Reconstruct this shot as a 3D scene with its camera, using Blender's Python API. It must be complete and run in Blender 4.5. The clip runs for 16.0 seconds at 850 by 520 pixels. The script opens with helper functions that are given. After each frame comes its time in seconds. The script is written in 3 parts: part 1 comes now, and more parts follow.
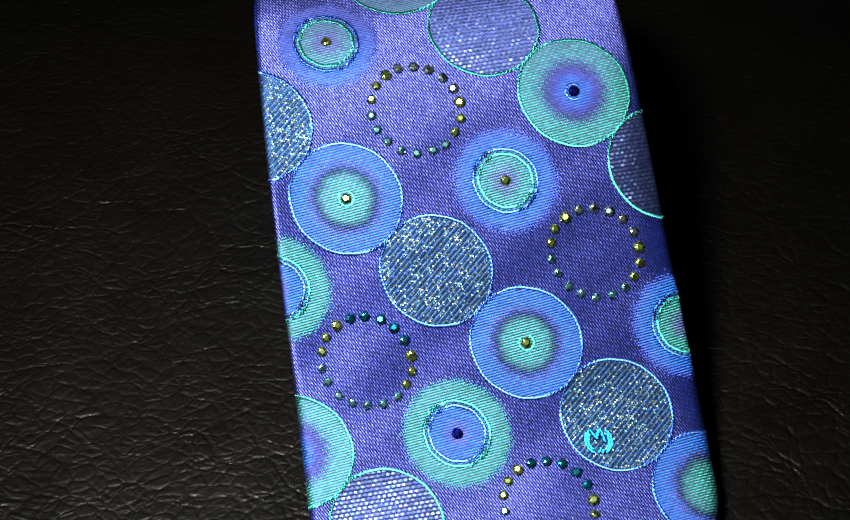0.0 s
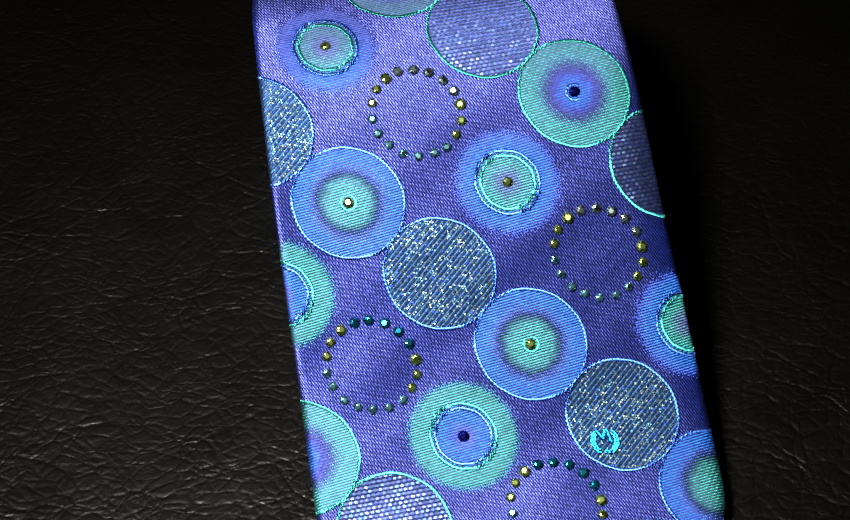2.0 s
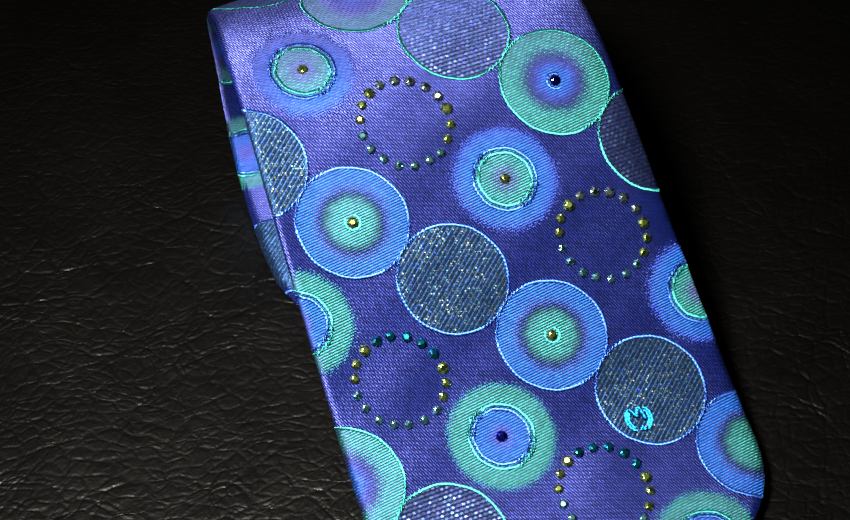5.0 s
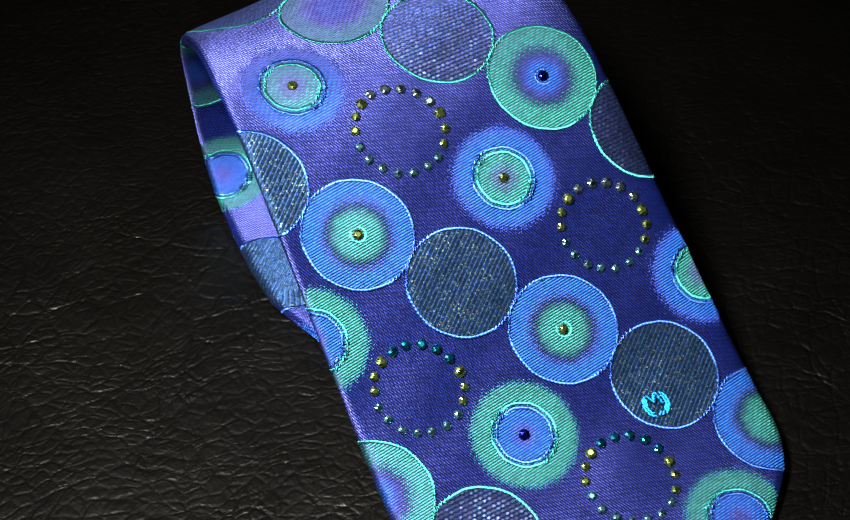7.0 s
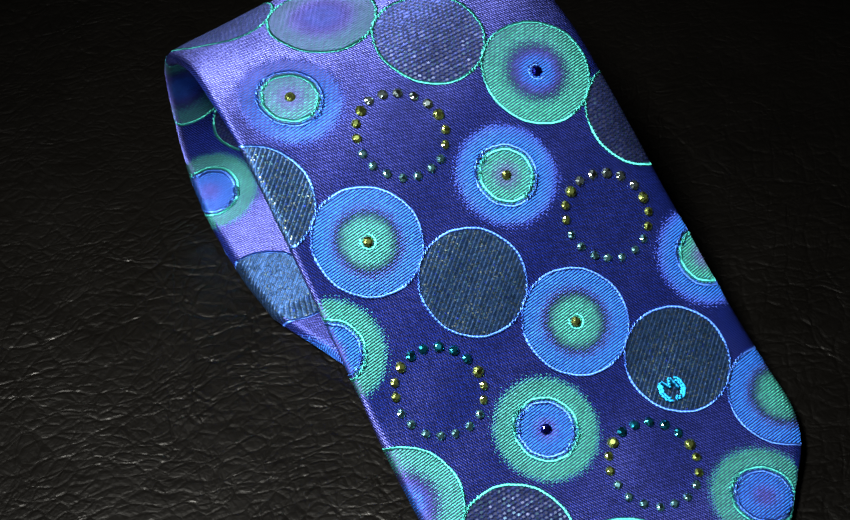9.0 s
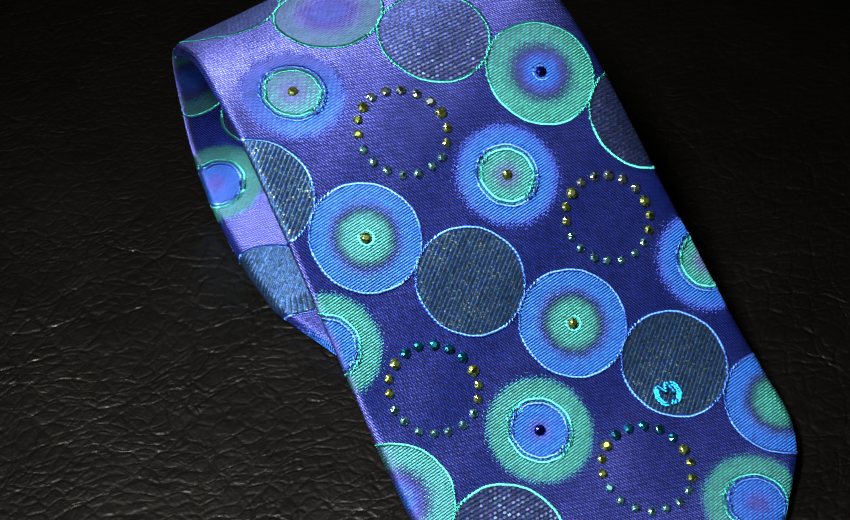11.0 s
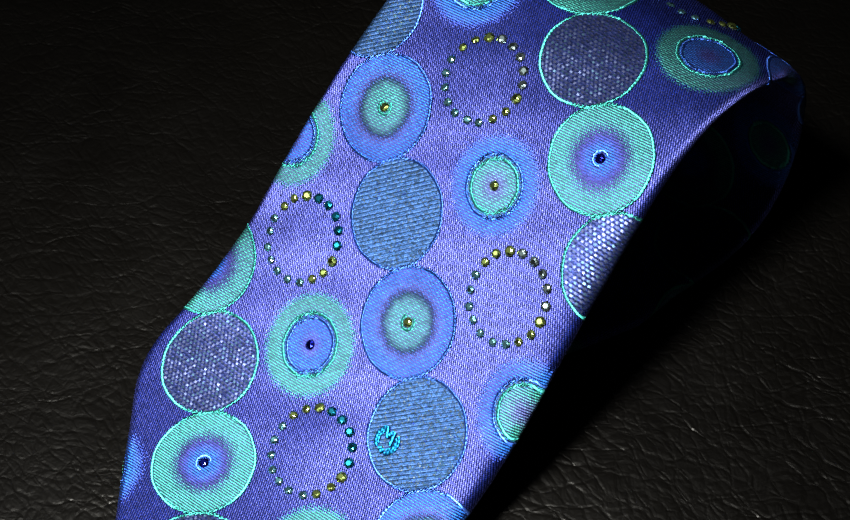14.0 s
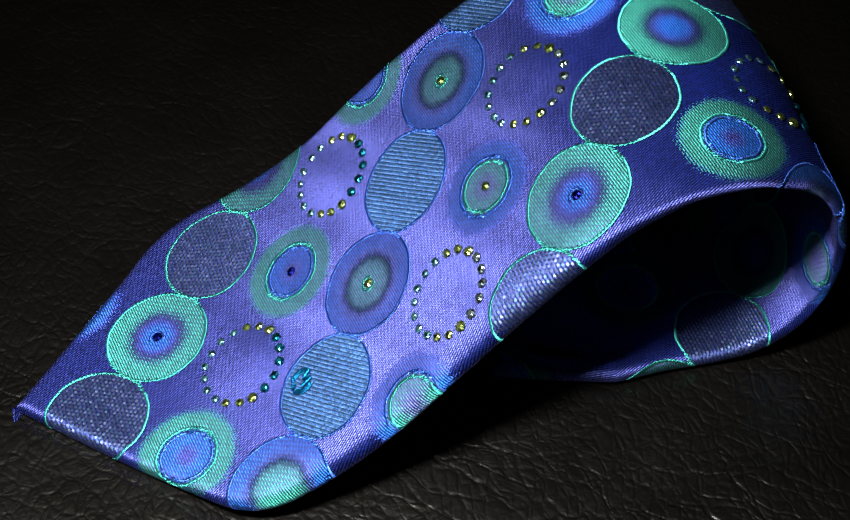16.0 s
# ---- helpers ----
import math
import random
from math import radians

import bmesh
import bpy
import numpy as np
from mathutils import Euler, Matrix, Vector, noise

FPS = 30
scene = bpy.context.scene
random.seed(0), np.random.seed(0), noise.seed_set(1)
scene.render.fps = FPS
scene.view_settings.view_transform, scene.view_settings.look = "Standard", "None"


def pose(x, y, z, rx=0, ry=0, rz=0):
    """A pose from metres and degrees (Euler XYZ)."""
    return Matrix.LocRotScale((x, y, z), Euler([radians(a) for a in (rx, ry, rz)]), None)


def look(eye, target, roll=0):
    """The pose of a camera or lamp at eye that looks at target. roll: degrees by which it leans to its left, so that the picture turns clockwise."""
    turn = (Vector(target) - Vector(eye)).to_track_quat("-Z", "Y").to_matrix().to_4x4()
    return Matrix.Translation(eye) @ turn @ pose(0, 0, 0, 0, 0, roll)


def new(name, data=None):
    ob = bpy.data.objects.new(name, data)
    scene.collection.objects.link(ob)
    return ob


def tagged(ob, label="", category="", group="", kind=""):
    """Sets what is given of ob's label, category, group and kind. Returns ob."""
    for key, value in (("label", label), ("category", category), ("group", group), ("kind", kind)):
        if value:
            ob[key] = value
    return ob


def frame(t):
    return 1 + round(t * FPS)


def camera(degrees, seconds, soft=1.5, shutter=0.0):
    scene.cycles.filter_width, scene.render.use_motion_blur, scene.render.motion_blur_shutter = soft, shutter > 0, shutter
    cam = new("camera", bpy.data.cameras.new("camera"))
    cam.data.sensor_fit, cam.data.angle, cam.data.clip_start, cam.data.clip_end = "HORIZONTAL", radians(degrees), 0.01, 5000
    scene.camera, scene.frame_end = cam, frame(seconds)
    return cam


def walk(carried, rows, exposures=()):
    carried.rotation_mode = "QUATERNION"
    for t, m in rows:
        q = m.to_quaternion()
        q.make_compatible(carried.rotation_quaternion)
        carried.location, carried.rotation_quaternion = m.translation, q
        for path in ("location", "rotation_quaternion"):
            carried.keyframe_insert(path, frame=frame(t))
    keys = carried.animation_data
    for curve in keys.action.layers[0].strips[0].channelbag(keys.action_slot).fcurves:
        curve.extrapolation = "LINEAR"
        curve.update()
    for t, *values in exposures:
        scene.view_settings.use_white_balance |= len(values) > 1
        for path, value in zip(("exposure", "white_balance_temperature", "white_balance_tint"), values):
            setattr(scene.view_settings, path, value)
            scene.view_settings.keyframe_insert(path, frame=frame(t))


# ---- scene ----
import functools

cam = camera(25.71, 16.0, soft=1.5)
EYE = pose(0.0, -0.33, 0.42016, 39.906, 0.973, 1.9047)
walk(cam, [(0.0, EYE), (16.0, EYE)], exposures=[(0.0, 0.0), (16.0, 0.0)])

# ---------------------------------------------------------------- light
world = bpy.data.worlds.new("dim_room")
world.use_nodes = True
world.node_tree.nodes["Background"].inputs[0].default_value = (0.55, 0.6, 0.8, 1)
world.node_tree.nodes["Background"].inputs[1].default_value = 0.003
scene.world = world

lamp_data = bpy.data.lights.new("desk_lamp_light", "AREA")
lamp_data.shape, lamp_data.size, lamp_data.energy = "DISK", 0.09, 1.07
lamp_data.color = (0.95, 0.98, 1.0)
lamp_data.spread = radians(58)
lamp = new("desk_lamp_light", lamp_data)
LAMP_AZ, LAMP_EL, LAMP_D = radians(230), radians(66), 0.6
LAMP_AT = Vector((math.cos(LAMP_EL) * math.cos(LAMP_AZ), math.cos(LAMP_EL) * math.sin(LAMP_AZ), math.sin(LAMP_EL))) * LAMP_D
lamp.matrix_world = look(LAMP_AT, (-0.052, -0.045, 0.03))


# ---------------------------------------------------------------- material tools
class Nodes:
    """Short hand for a node material."""

    def __init__(self, name):
        self.mat = bpy.data.materials.new(name)
        self.mat.use_nodes = True
        self.tree = self.mat.node_tree
        self.tree.nodes.clear()
        self.out = self.add("ShaderNodeOutputMaterial")

    def add(self, kind):
        return self.tree.nodes.new(kind)

    def put(self, socket, val):
        if isinstance(val, bpy.types.NodeSocket):
            self.tree.links.new(val, socket)
        elif val is not None:
            socket.default_value = val

    def math(self, op, a, b=None, c=None, clamp=False):
        n = self.add("ShaderNodeMath")
        n.operation, n.use_clamp = op, clamp
        for i, val in enumerate((a, b, c)):
            self.put(n.inputs[i], val)
        return n.outputs[0]

    def vec(self, op, a, b=None):
        n = self.add("ShaderNodeVectorMath")
        n.operation = op
        self.put(n.inputs[0], a)
        if op == "SCALE":
            self.put(n.inputs[3], b)
        else:
            self.put(n.inputs[1], b)
        return n.outputs["Value"] if op in ("LENGTH", "DOT_PRODUCT", "DISTANCE") else n.outputs[0]

    def uv(self, name):
        n = self.add("ShaderNodeUVMap")
        n.uv_map = name
        return n.outputs[0]

    def xyz(self, v):
        n = self.add("ShaderNodeSeparateXYZ")
        self.put(n.inputs[0], v)
        return n.outputs

    def combine(self, x, y, z=0.0):
        n = self.add("ShaderNodeCombineXYZ")
        for i, val in enumerate((x, y, z)):
            self.put(n.inputs[i], val)
        return n.outputs[0]

    def noise(self, v, scale, detail=3.0, rough=0.55):
        n = self.add("ShaderNodeTexNoise")
        self.put(n.inputs["Vector"], v)
        n.inputs["Scale"].default_value, n.inputs["Detail"].default_value = scale, detail
        n.inputs["Roughness"].default_value = rough
        return n.outputs

    def voronoi(self, v, scale, feature="F1", rnd=1.0):
        n = self.add("ShaderNodeTexVoronoi")
        n.feature = feature
        self.put(n.inputs["Vector"], v)
        n.inputs["Scale"].default_value, n.inputs["Randomness"].default_value = scale, rnd
        return n.outputs

    def ramp(self, f, stops, interp="LINEAR"):
        n = self.add("ShaderNodeValToRGB")
        n.color_ramp.interpolation = interp
        el = n.color_ramp.elements
        while len(el) < len(stops):
            el.new(0.5)
        for e, (p, col) in zip(el, stops):
            e.position, e.color = p, (*col, 1) if len(col) == 3 else col
        self.put(n.inputs[0], f)
        return n.outputs[0]

    def mix(self, f, a, b, blend="MIX"):
        n = self.add("ShaderNodeMix")
        n.data_type, n.blend_type = "RGBA", blend
        for i, val in ((0, f), (6, a), (7, b)):
            self.put(n.inputs[i], (*val, 1) if isinstance(val, tuple) and len(val) == 3 else val)
        return n.outputs[2]

    def bump(self, height, dist, strength=1.0, normal=None):
        n = self.add("ShaderNodeBump")
        self.put(n.inputs["Height"], height)
        n.inputs["Distance"].default_value, n.inputs["Strength"].default_value = dist, strength
        if normal is not None:
            self.put(n.inputs["Normal"], normal)
        return n.outputs[0]

    def principled(self, **vals):
        n = self.add("ShaderNodeBsdfPrincipled")
        for k, val in vals.items():
            self.put(n.inputs[k.replace("_", " ")], (*val, 1) if isinstance(val, tuple) and len(val) == 3 else val)
        return n

    def done(self, shader):
        self.tree.links.new(shader.outputs[0], self.out.inputs[0])
        return self.mat


def tangent(N, uvname):
    n = N.add("ShaderNodeTangent")
    n.direction_type, n.uv_map = "UV_MAP", uvname
    return n.outputs[0]


WARP, WEFT = 128.0, 27.0      # thread directions on the cloth, cut on the bias, degrees from the tie's length
TWILL_AT, HATCH_AT = 150.0, 79.0   # the ribs that the weaves show
TWILL = 0.62                  # mm between twill ribs


def rib(N, uv, degrees, period, wobble=0.15, dash=2.6):
    """A rounded rib 0..1 along a direction of the cloth, broken into staggered stitches (coordinates in millimetres: across, along)."""
    d = radians(degrees)
    x, y, _ = N.xyz(uv)
    nz = N.noise(uv, 0.9, 2.0)[0]
    across = N.math("ADD", N.math("MULTIPLY", x, math.cos(d)), N.math("MULTIPLY", y, -math.sin(d)))
    across = N.math("DIVIDE", N.math("ADD", across, N.math("MULTIPLY", nz, wobble)), period)
    along = N.math("DIVIDE", N.math("ADD", N.math("MULTIPLY", x, math.sin(d)), N.math("MULTIPLY", y, math.cos(d))), period * dash)
    s = N.math("SINE", N.math("MULTIPLY", across, 2 * math.pi))
    step = N.math("MULTIPLY", N.math("FLOOR", N.math("ADD", across, 0.25)), 0.38)
    e = N.math("SINE", N.math("MULTIPLY", N.math("ADD", along, step), 2 * math.pi))
    e = N.math("MULTIPLY_ADD", e, 0.22, 0.78)
    return N.math("MULTIPLY", N.math("MULTIPLY_ADD", s, 0.5, 0.5), e), across


def thread_break(N, uv, degrees, period):
    """Single stitches along a rib, each with a tone of its own."""
    d = radians(degrees)
    x, y, _ = N.xyz(uv)
    across = N.math("ADD", N.math("MULTIPLY", x, math.cos(d)), N.math("MULTIPLY", y, -math.sin(d)))
    along = N.math("ADD", N.math("MULTIPLY", x, math.sin(d)), N.math("MULTIPLY", y, math.cos(d)))
    cell = N.combine(N.math("DIVIDE", across, period), N.math("DIVIDE", along, period * 1.9))
    return N.voronoi(cell, 1.0, rnd=0.55)


def satin(name, sheen, body, disc=None, line=TWILL_AT, depth=0.00005, period=TWILL, rough=0.70, metal=1.0, share=0.52, under=0.9, fade=None, contrast=0.65, aniso=0.9, stipple=0.75,
          cross_at=68, cross_period=0.46, cross_gain=(4.6, 0.0), speck=0.8):
    """Shot silk: floating threads with a coloured sheen, and between them the crossing threads. disc gives stops by radius."""
    N = Nodes(name)
    uv = N.uv("cloth")
    r, _ = rib(N, uv, line, period)
    st = thread_break(N, uv, line, period)
    tone = N.noise(uv, 0.05, 3.0)[0]
    grain = N.noise(uv, 3.2, 2.0, 0.7)[0]
    # single crossings of warp and weft
    pick = N.math("MULTIPLY", r, rib(N, uv, line + cross_at, cross_period, 0.1, 9.0)[0])
    fine = N.math("MULTIPLY", N.math("MULTIPLY_ADD", N.xyz(st[1])[0], 0.55 * speck, 1 - 0.275 * speck), N.math("MULTIPLY_ADD", grain, speck, 1 - speck / 2))
    dots = N.math("MULTIPLY", fine, N.math("MULTIPLY_ADD", pick, *cross_gain))
    fine = N.math("MULTIPLY", fine, N.math("MULTIPLY_ADD", pick, 0.6, 0.84))
    if disc:
        far = N.vec("LENGTH", N.uv("disc"))
        # the colours meet stitch by stitch
        rad = N.math("ADD", far, N.math("MULTIPLY_ADD", N.xyz(st[1])[1], 0.05, -0.025))
        rad = N.math("ADD", rad, N.math("MULTIPLY_ADD", pick, 0.26, -0.07))
        col, low = N.ramp(rad, disc[0]), N.ramp(rad, disc[1])
    else:
        col, low = (*sheen, 1), (*body, 1)
    col = N.mix(1.0, col, N.combine(fine, fine, fine), "MULTIPLY")
    nrm = N.bump(r, depth, 0.9)
    tan = tangent(N, "thread")
    over = N.principled(Base_Color=col, Metallic=metal, Roughness=rough, Anisotropic=aniso, Tangent=tan, Normal=nrm)
    low = N.mix(1.0, low, N.combine(dots, dots, dots), "MULTIPLY")
    cross = N.principled(Base_Color=low, Metallic=under, Roughness=0.7, Anisotropic=0.8, Anisotropic_Rotation=0.25, Tangent=tan, Normal=nrm)
    f = N.math("ADD", N.math("MULTIPLY_ADD", r, -contrast, contrast * 0.45 + share), N.math("MULTIPLY_ADD", tone, 0.16, -0.08), clamp=False)
    f = N.math("ADD", f, N.math("MULTIPLY_ADD", pick, -stipple, stipple * 0.28), clamp=True)
    m = N.add("ShaderNodeMixShader")
    N.put(m.inputs[0], f)
    N.tree.links.new(over.outputs[0], m.inputs[1])
    N.tree.links.new(cross.outputs[0], m.inputs[2])
    if fade:
        # towards the edge of a soft disc more and more stitches stay below the ground's
        stay = N.math("ADD", N.math("MULTIPLY_ADD", pick, 0.55, N.math("MULTIPLY", r, 0.3)), N.math("MULTIPLY", N.xyz(st[1])[2], 0.15))
        gone = N.math("GREATER_THAN", N.math("DIVIDE", N.math("SUBTRACT", far, fade[0]), fade[1] - fade[0]), stay)
        open_ = N.add("ShaderNodeBsdfTransparent")
        both = N.add("ShaderNodeMixShader")
        N.put(both.inputs[0], gone)
        N.tree.links.new(m.outputs[0], both.inputs[1])
        N.tree.links.new(open_.outputs[0], both.inputs[2])
        m = both
    return N.done(m)


def lurex(name, ground, body, glints, line, dash, share, tilting, gloss, rough=0.66, ribs=0.72, size=(0.25, 0.20), metal=0.8):
    """A disc of coarse weave with metallic threads that glitter, each with a tilt of its own."""
    N = Nodes(name)
    uv = N.uv("cloth")
    r, _ = rib(N, uv, line, ribs, 0.08, 1.2)
    d = radians(line)
    x, y, _ = N.xyz(uv)
    jig = N.noise(uv, 1.1, 2.0)[1]
    jx, jy, _ = N.xyz(N.vec("SCALE", N.vec("SUBTRACT", jig, (0.5, 0.5, 0.5)), 0.35))
    across = N.math("ADD", N.math("DIVIDE", N.math("ADD", N.math("MULTIPLY", x, math.cos(d)), N.math("MULTIPLY", y, -math.sin(d))), dash[0]), jx)
    along = N.math("ADD", N.math("DIVIDE", N.math("ADD", N.math("MULTIPLY", x, math.sin(d)), N.math("MULTIPLY", y, math.cos(d))), dash[1]), jy)
    shift = N.math("MULTIPLY", N.math("FLOOR", across), 0.5)
    cell = N.combine(N.math("FLOOR", across), N.math("FLOOR", N.math("ADD", along, shift)))
    wn = N.add("ShaderNodeTexWhiteNoise")
    wn.noise_dimensions = "2D"
    N.put(wn.inputs["Vector"], cell)
    rnd, rcol = wn.outputs["Value"], wn.outputs["Color"]
    fx = N.math("ABSOLUTE", N.math("SUBTRACT", N.math("FRACT", across), 0.5))
    fy = N.math("ABSOLUTE", N.math("SUBTRACT", N.math("FRACT", N.math("ADD", along, shift)), 0.5))
    spot = N.math("MULTIPLY", N.math("LESS_THAN", fx, size[0]), N.math("LESS_THAN", fy, size[1]))
    spot = N.math("MULTIPLY", spot, N.math("LESS_THAN", rnd, share))
    # pits between the stitches: sunk in the bump, their shade put into the colour
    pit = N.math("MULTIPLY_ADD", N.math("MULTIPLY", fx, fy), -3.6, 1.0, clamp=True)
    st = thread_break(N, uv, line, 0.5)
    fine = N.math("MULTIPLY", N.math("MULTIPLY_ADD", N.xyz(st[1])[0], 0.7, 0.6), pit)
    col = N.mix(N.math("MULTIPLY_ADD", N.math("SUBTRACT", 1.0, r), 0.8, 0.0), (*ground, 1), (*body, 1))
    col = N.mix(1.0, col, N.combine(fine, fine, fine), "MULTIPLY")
    nrm = N.bump(N.math("ADD", r, N.math("ADD", N.math("MULTIPLY", pit, 0.8), N.math("MULTIPLY", st[0], -0.3))), 0.00008, 1.0)
    base = N.principled(Base_Color=col, Metallic=metal, Roughness=rough, Anisotropic=0.9,
                        Tangent=tangent(N, "thread"), Normal=nrm)
    base.inputs["Specular IOR Level"].default_value = 0.1
    g = N.add("ShaderNodeNewGeometry").outputs["Normal"]
    tilt = N.vec("SCALE", N.vec("SUBTRACT", rcol, (0.5, 0.5, 0.5)), tilting)
    gn = N.vec("NORMALIZE", N.vec("ADD", g, tilt))
    gcol = N.ramp(N.xyz(rcol)[2], glints, "CONSTANT")
    foil = N.principled(Base_Color=gcol, Metallic=1.0, Roughness=gloss, Anisotropic=0.3, Tangent=tangent(N, "thread"), Normal=gn)
    m = N.add("ShaderNodeMixShader")
    N.put(m.inputs[0], spot)
    N.tree.links.new(base.outputs[0], m.inputs[1])
    N.tree.links.new(foil.outputs[0], m.inputs[2])
    return N.done(m)


def cord(name, col, low, rough=0.46):
    """Twisted embroidery thread."""
    N = Nodes(name)
    x, y, _ = N.xyz(N.uv("cloth"))
    tw = N.math("SINE", N.math("ADD", N.math("MULTIPLY", x, 2 * math.pi / 1.1), N.math("MULTIPLY", y, 2 * math.pi)))
    tw = N.math("MULTIPLY_ADD", tw, 0.5, 0.5)
    nz = N.noise(N.uv("cloth"), 2.0, 2.0)[0]
    c = N.mix(N.math("MULTIPLY", N.math("ADD", tw, nz), 0.5), (*low, 1), (*col, 1))
    p = N.principled(Base_Color=c, Metallic=0.97, Roughness=rough, Anisotropic=0.9, Tangent=tangent(N, "thread"), Normal=N.bump(tw, 0.00005, 0.7))
    return N.done(p)


def gem(name, col, metal=0.96):
    """Foil-backed cut glass; the foil's inner reflections are painted into each facet's colour."""
    N = Nodes(name)
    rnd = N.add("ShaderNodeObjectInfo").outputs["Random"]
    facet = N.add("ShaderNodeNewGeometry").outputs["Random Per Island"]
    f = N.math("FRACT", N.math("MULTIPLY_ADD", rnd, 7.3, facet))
    # colour from dark to bright at random, imitating reflections inside the stone
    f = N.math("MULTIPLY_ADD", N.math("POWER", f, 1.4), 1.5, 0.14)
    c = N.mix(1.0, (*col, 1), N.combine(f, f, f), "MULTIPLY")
    p = N.principled(Base_Color=c, Metallic=metal, Roughness=0.24)
    p.inputs["Coat Weight"].default_value, p.inputs["Coat Roughness"].default_value = 0.8, 0.08
    p.inputs["Coat IOR"].default_value = 1.6
    return N.done(p)


def leather_material():
    """Black aniline leather with a flowing grain of fine creases."""
    N = Nodes("black_leather")
    at = N.add("ShaderNodeTexCoord").outputs["Object"]
    warp = N.vec("SCALE", N.vec("SUBTRACT", N.noise(at, 28.0, 3.0)[1], (0.5, 0.5, 0.5)), 0.016)
    p = N.vec("ADD", at, warp)
    long_a = N.vec("MULTIPLY", p, (0.75, 1.2, 1.0))
    turn = N.add("ShaderNodeVectorRotate")
    turn.rotation_type = "Z_AXIS"
    N.put(turn.inputs["Vector"], p)
    turn.inputs["Angle"].default_value = -0.95
    long_b = N.vec("MULTIPLY", turn.outputs[0], (0.6, 1.35, 1.0))
    patch = N.ramp(N.noise(at, 14.0, 3.0)[0], [(0.36, (0, 0, 0)), (0.6, (1, 1, 1))])
    h = N.math("MULTIPLY", N.noise(at, 110.0, 5.0, 0.7)[0], 0.5)
    for v, scale, width, weight in ((long_a, 84.0, 0.08, 0.7), (long_b, 115.0, 0.10, 0.6), (long_a, 250.0, 0.2, 0.55), (p, 600.0, 0.35, 0.22)):
        edge = N.ramp(N.voronoi(v, scale, "DISTANCE_TO_EDGE")[0], [(0.0, (0, 0, 0)), (width, (1, 1, 1))])
        if scale < 200:
            edge = N.math("MULTIPLY", edge, N.math("MULTIPLY_ADD", patch, 0.6, 0.4))
        h = N.math("ADD", h, N.math("MULTIPLY", edge, weight))
    nrm = N.bump(h, 0.00022, 0.72)
    c = N.ramp(N.noise(at, 9.0, 4.0)[0], [(0.3, (0.0011, 0.0009, 0.0007)), (0.7, (0.0018, 0.0015, 0.0011))])
    rough = N.math("MULTIPLY_ADD", N.noise(at, 40.0, 3.0)[0], 0.14, 0.24)
    b = N.principled(Base_Color=c, Roughness=rough, Normal=nrm)
    b.inputs["Specular IOR Level"].default_value = 0.46
    b.inputs["Specular Tint"].default_value = (1.0, 0.94, 0.84, 1)
    return N.done(b)


def plain(name, col, rough=0.8):
    N = Nodes(name)
    at = N.add("ShaderNodeTexCoord").outputs["Object"]
    c = N.mix(N.noise(at, 6.0, 4.0)[0], tuple(0.85 * k for k in col), col)
    return N.done(N.principled(Base_Color=c, Roughness=rough))


# sheen along the warp (ground) lies across that of the weft (woven discs)
MINT, MINT_D = (0.10, 0.57, 0.45), (0.19, 0.24, 0.52)
BLUE, BLUE_D = (0.05, 0.275, 0.97), (0.15, 0.15, 0.57)
LAV, NAVY = (0.262, 0.28, 0.84), (0.006, 0.030, 0.33)
VIO_D = (0.21, 0.20, 0.64)
WOVEN = dict(period=0.68, cross_at=75, cross_period=0.56, cross_gain=(1.9, 0.45), metal=0.93, share=0.36, under=1.0, contrast=1.3, stipple=0.75, depth=0.0001, aniso=0.93, speck=0.6)
M_GROUND = satin("violet_satin", LAV, NAVY, contrast=0.9, stipple=1.0, depth=0.00009, speck=0.95)
M_BLUE = satin("blue_disc_weave", BLUE, BLUE_D, line=HATCH_AT, **WOVEN, rough=0.69, disc=(
    [(0.0, MINT), (0.36, MINT), (0.45, (0.07, 0.30, 0.27)), (0.52, (0.035, 0.06, 0.16)), (0.58, (0.08, 0.09, 0.36)), (0.70, BLUE), (1.0, BLUE)],
    [(0.0, MINT_D), (0.36, MINT_D), (0.47, (0.03, 0.05, 0.12)), (0.60, VIO_D), (0.78, BLUE_D)]))
M_GREEN = satin("green_disc_weave", MINT, MINT_D, line=HATCH_AT, **WOVEN, rough=0.77, disc=(
    [(0.0, BLUE), (0.26, BLUE), (0.36, (0.12, 0.12, 0.55)), (0.47, (0.02, 0.03, 0.13)), (0.56, (0.05, 0.24, 0.26)), (0.66, MINT), (1.0, MINT)],
    [(0.0, BLUE_D), (0.30, BLUE_D), (0.5, VIO_D), (0.72, MINT_D)]))
M_BLUE_SOFT = satin("blue_halo_weave", BLUE, BLUE_D, fade=(0.80, 1.12), line=HATCH_AT, **WOVEN, rough=0.69, disc=(
    [(0.0, (0.18, 0.19, 0.5)), (0.20, (0.16, 0.30, 0.46)), (0.34, MINT), (0.49, MINT), (0.52, (0.01, 0.03, 0.16)), (0.56, BLUE), (0.74, BLUE), (1.0, (0.12, 0.20, 0.90))],
    [(0.0, VIO_D), (0.25, MINT_D), (0.49, MINT_D), (0.53, NAVY), (0.58, BLUE_D), (1.0, VIO_D)]))
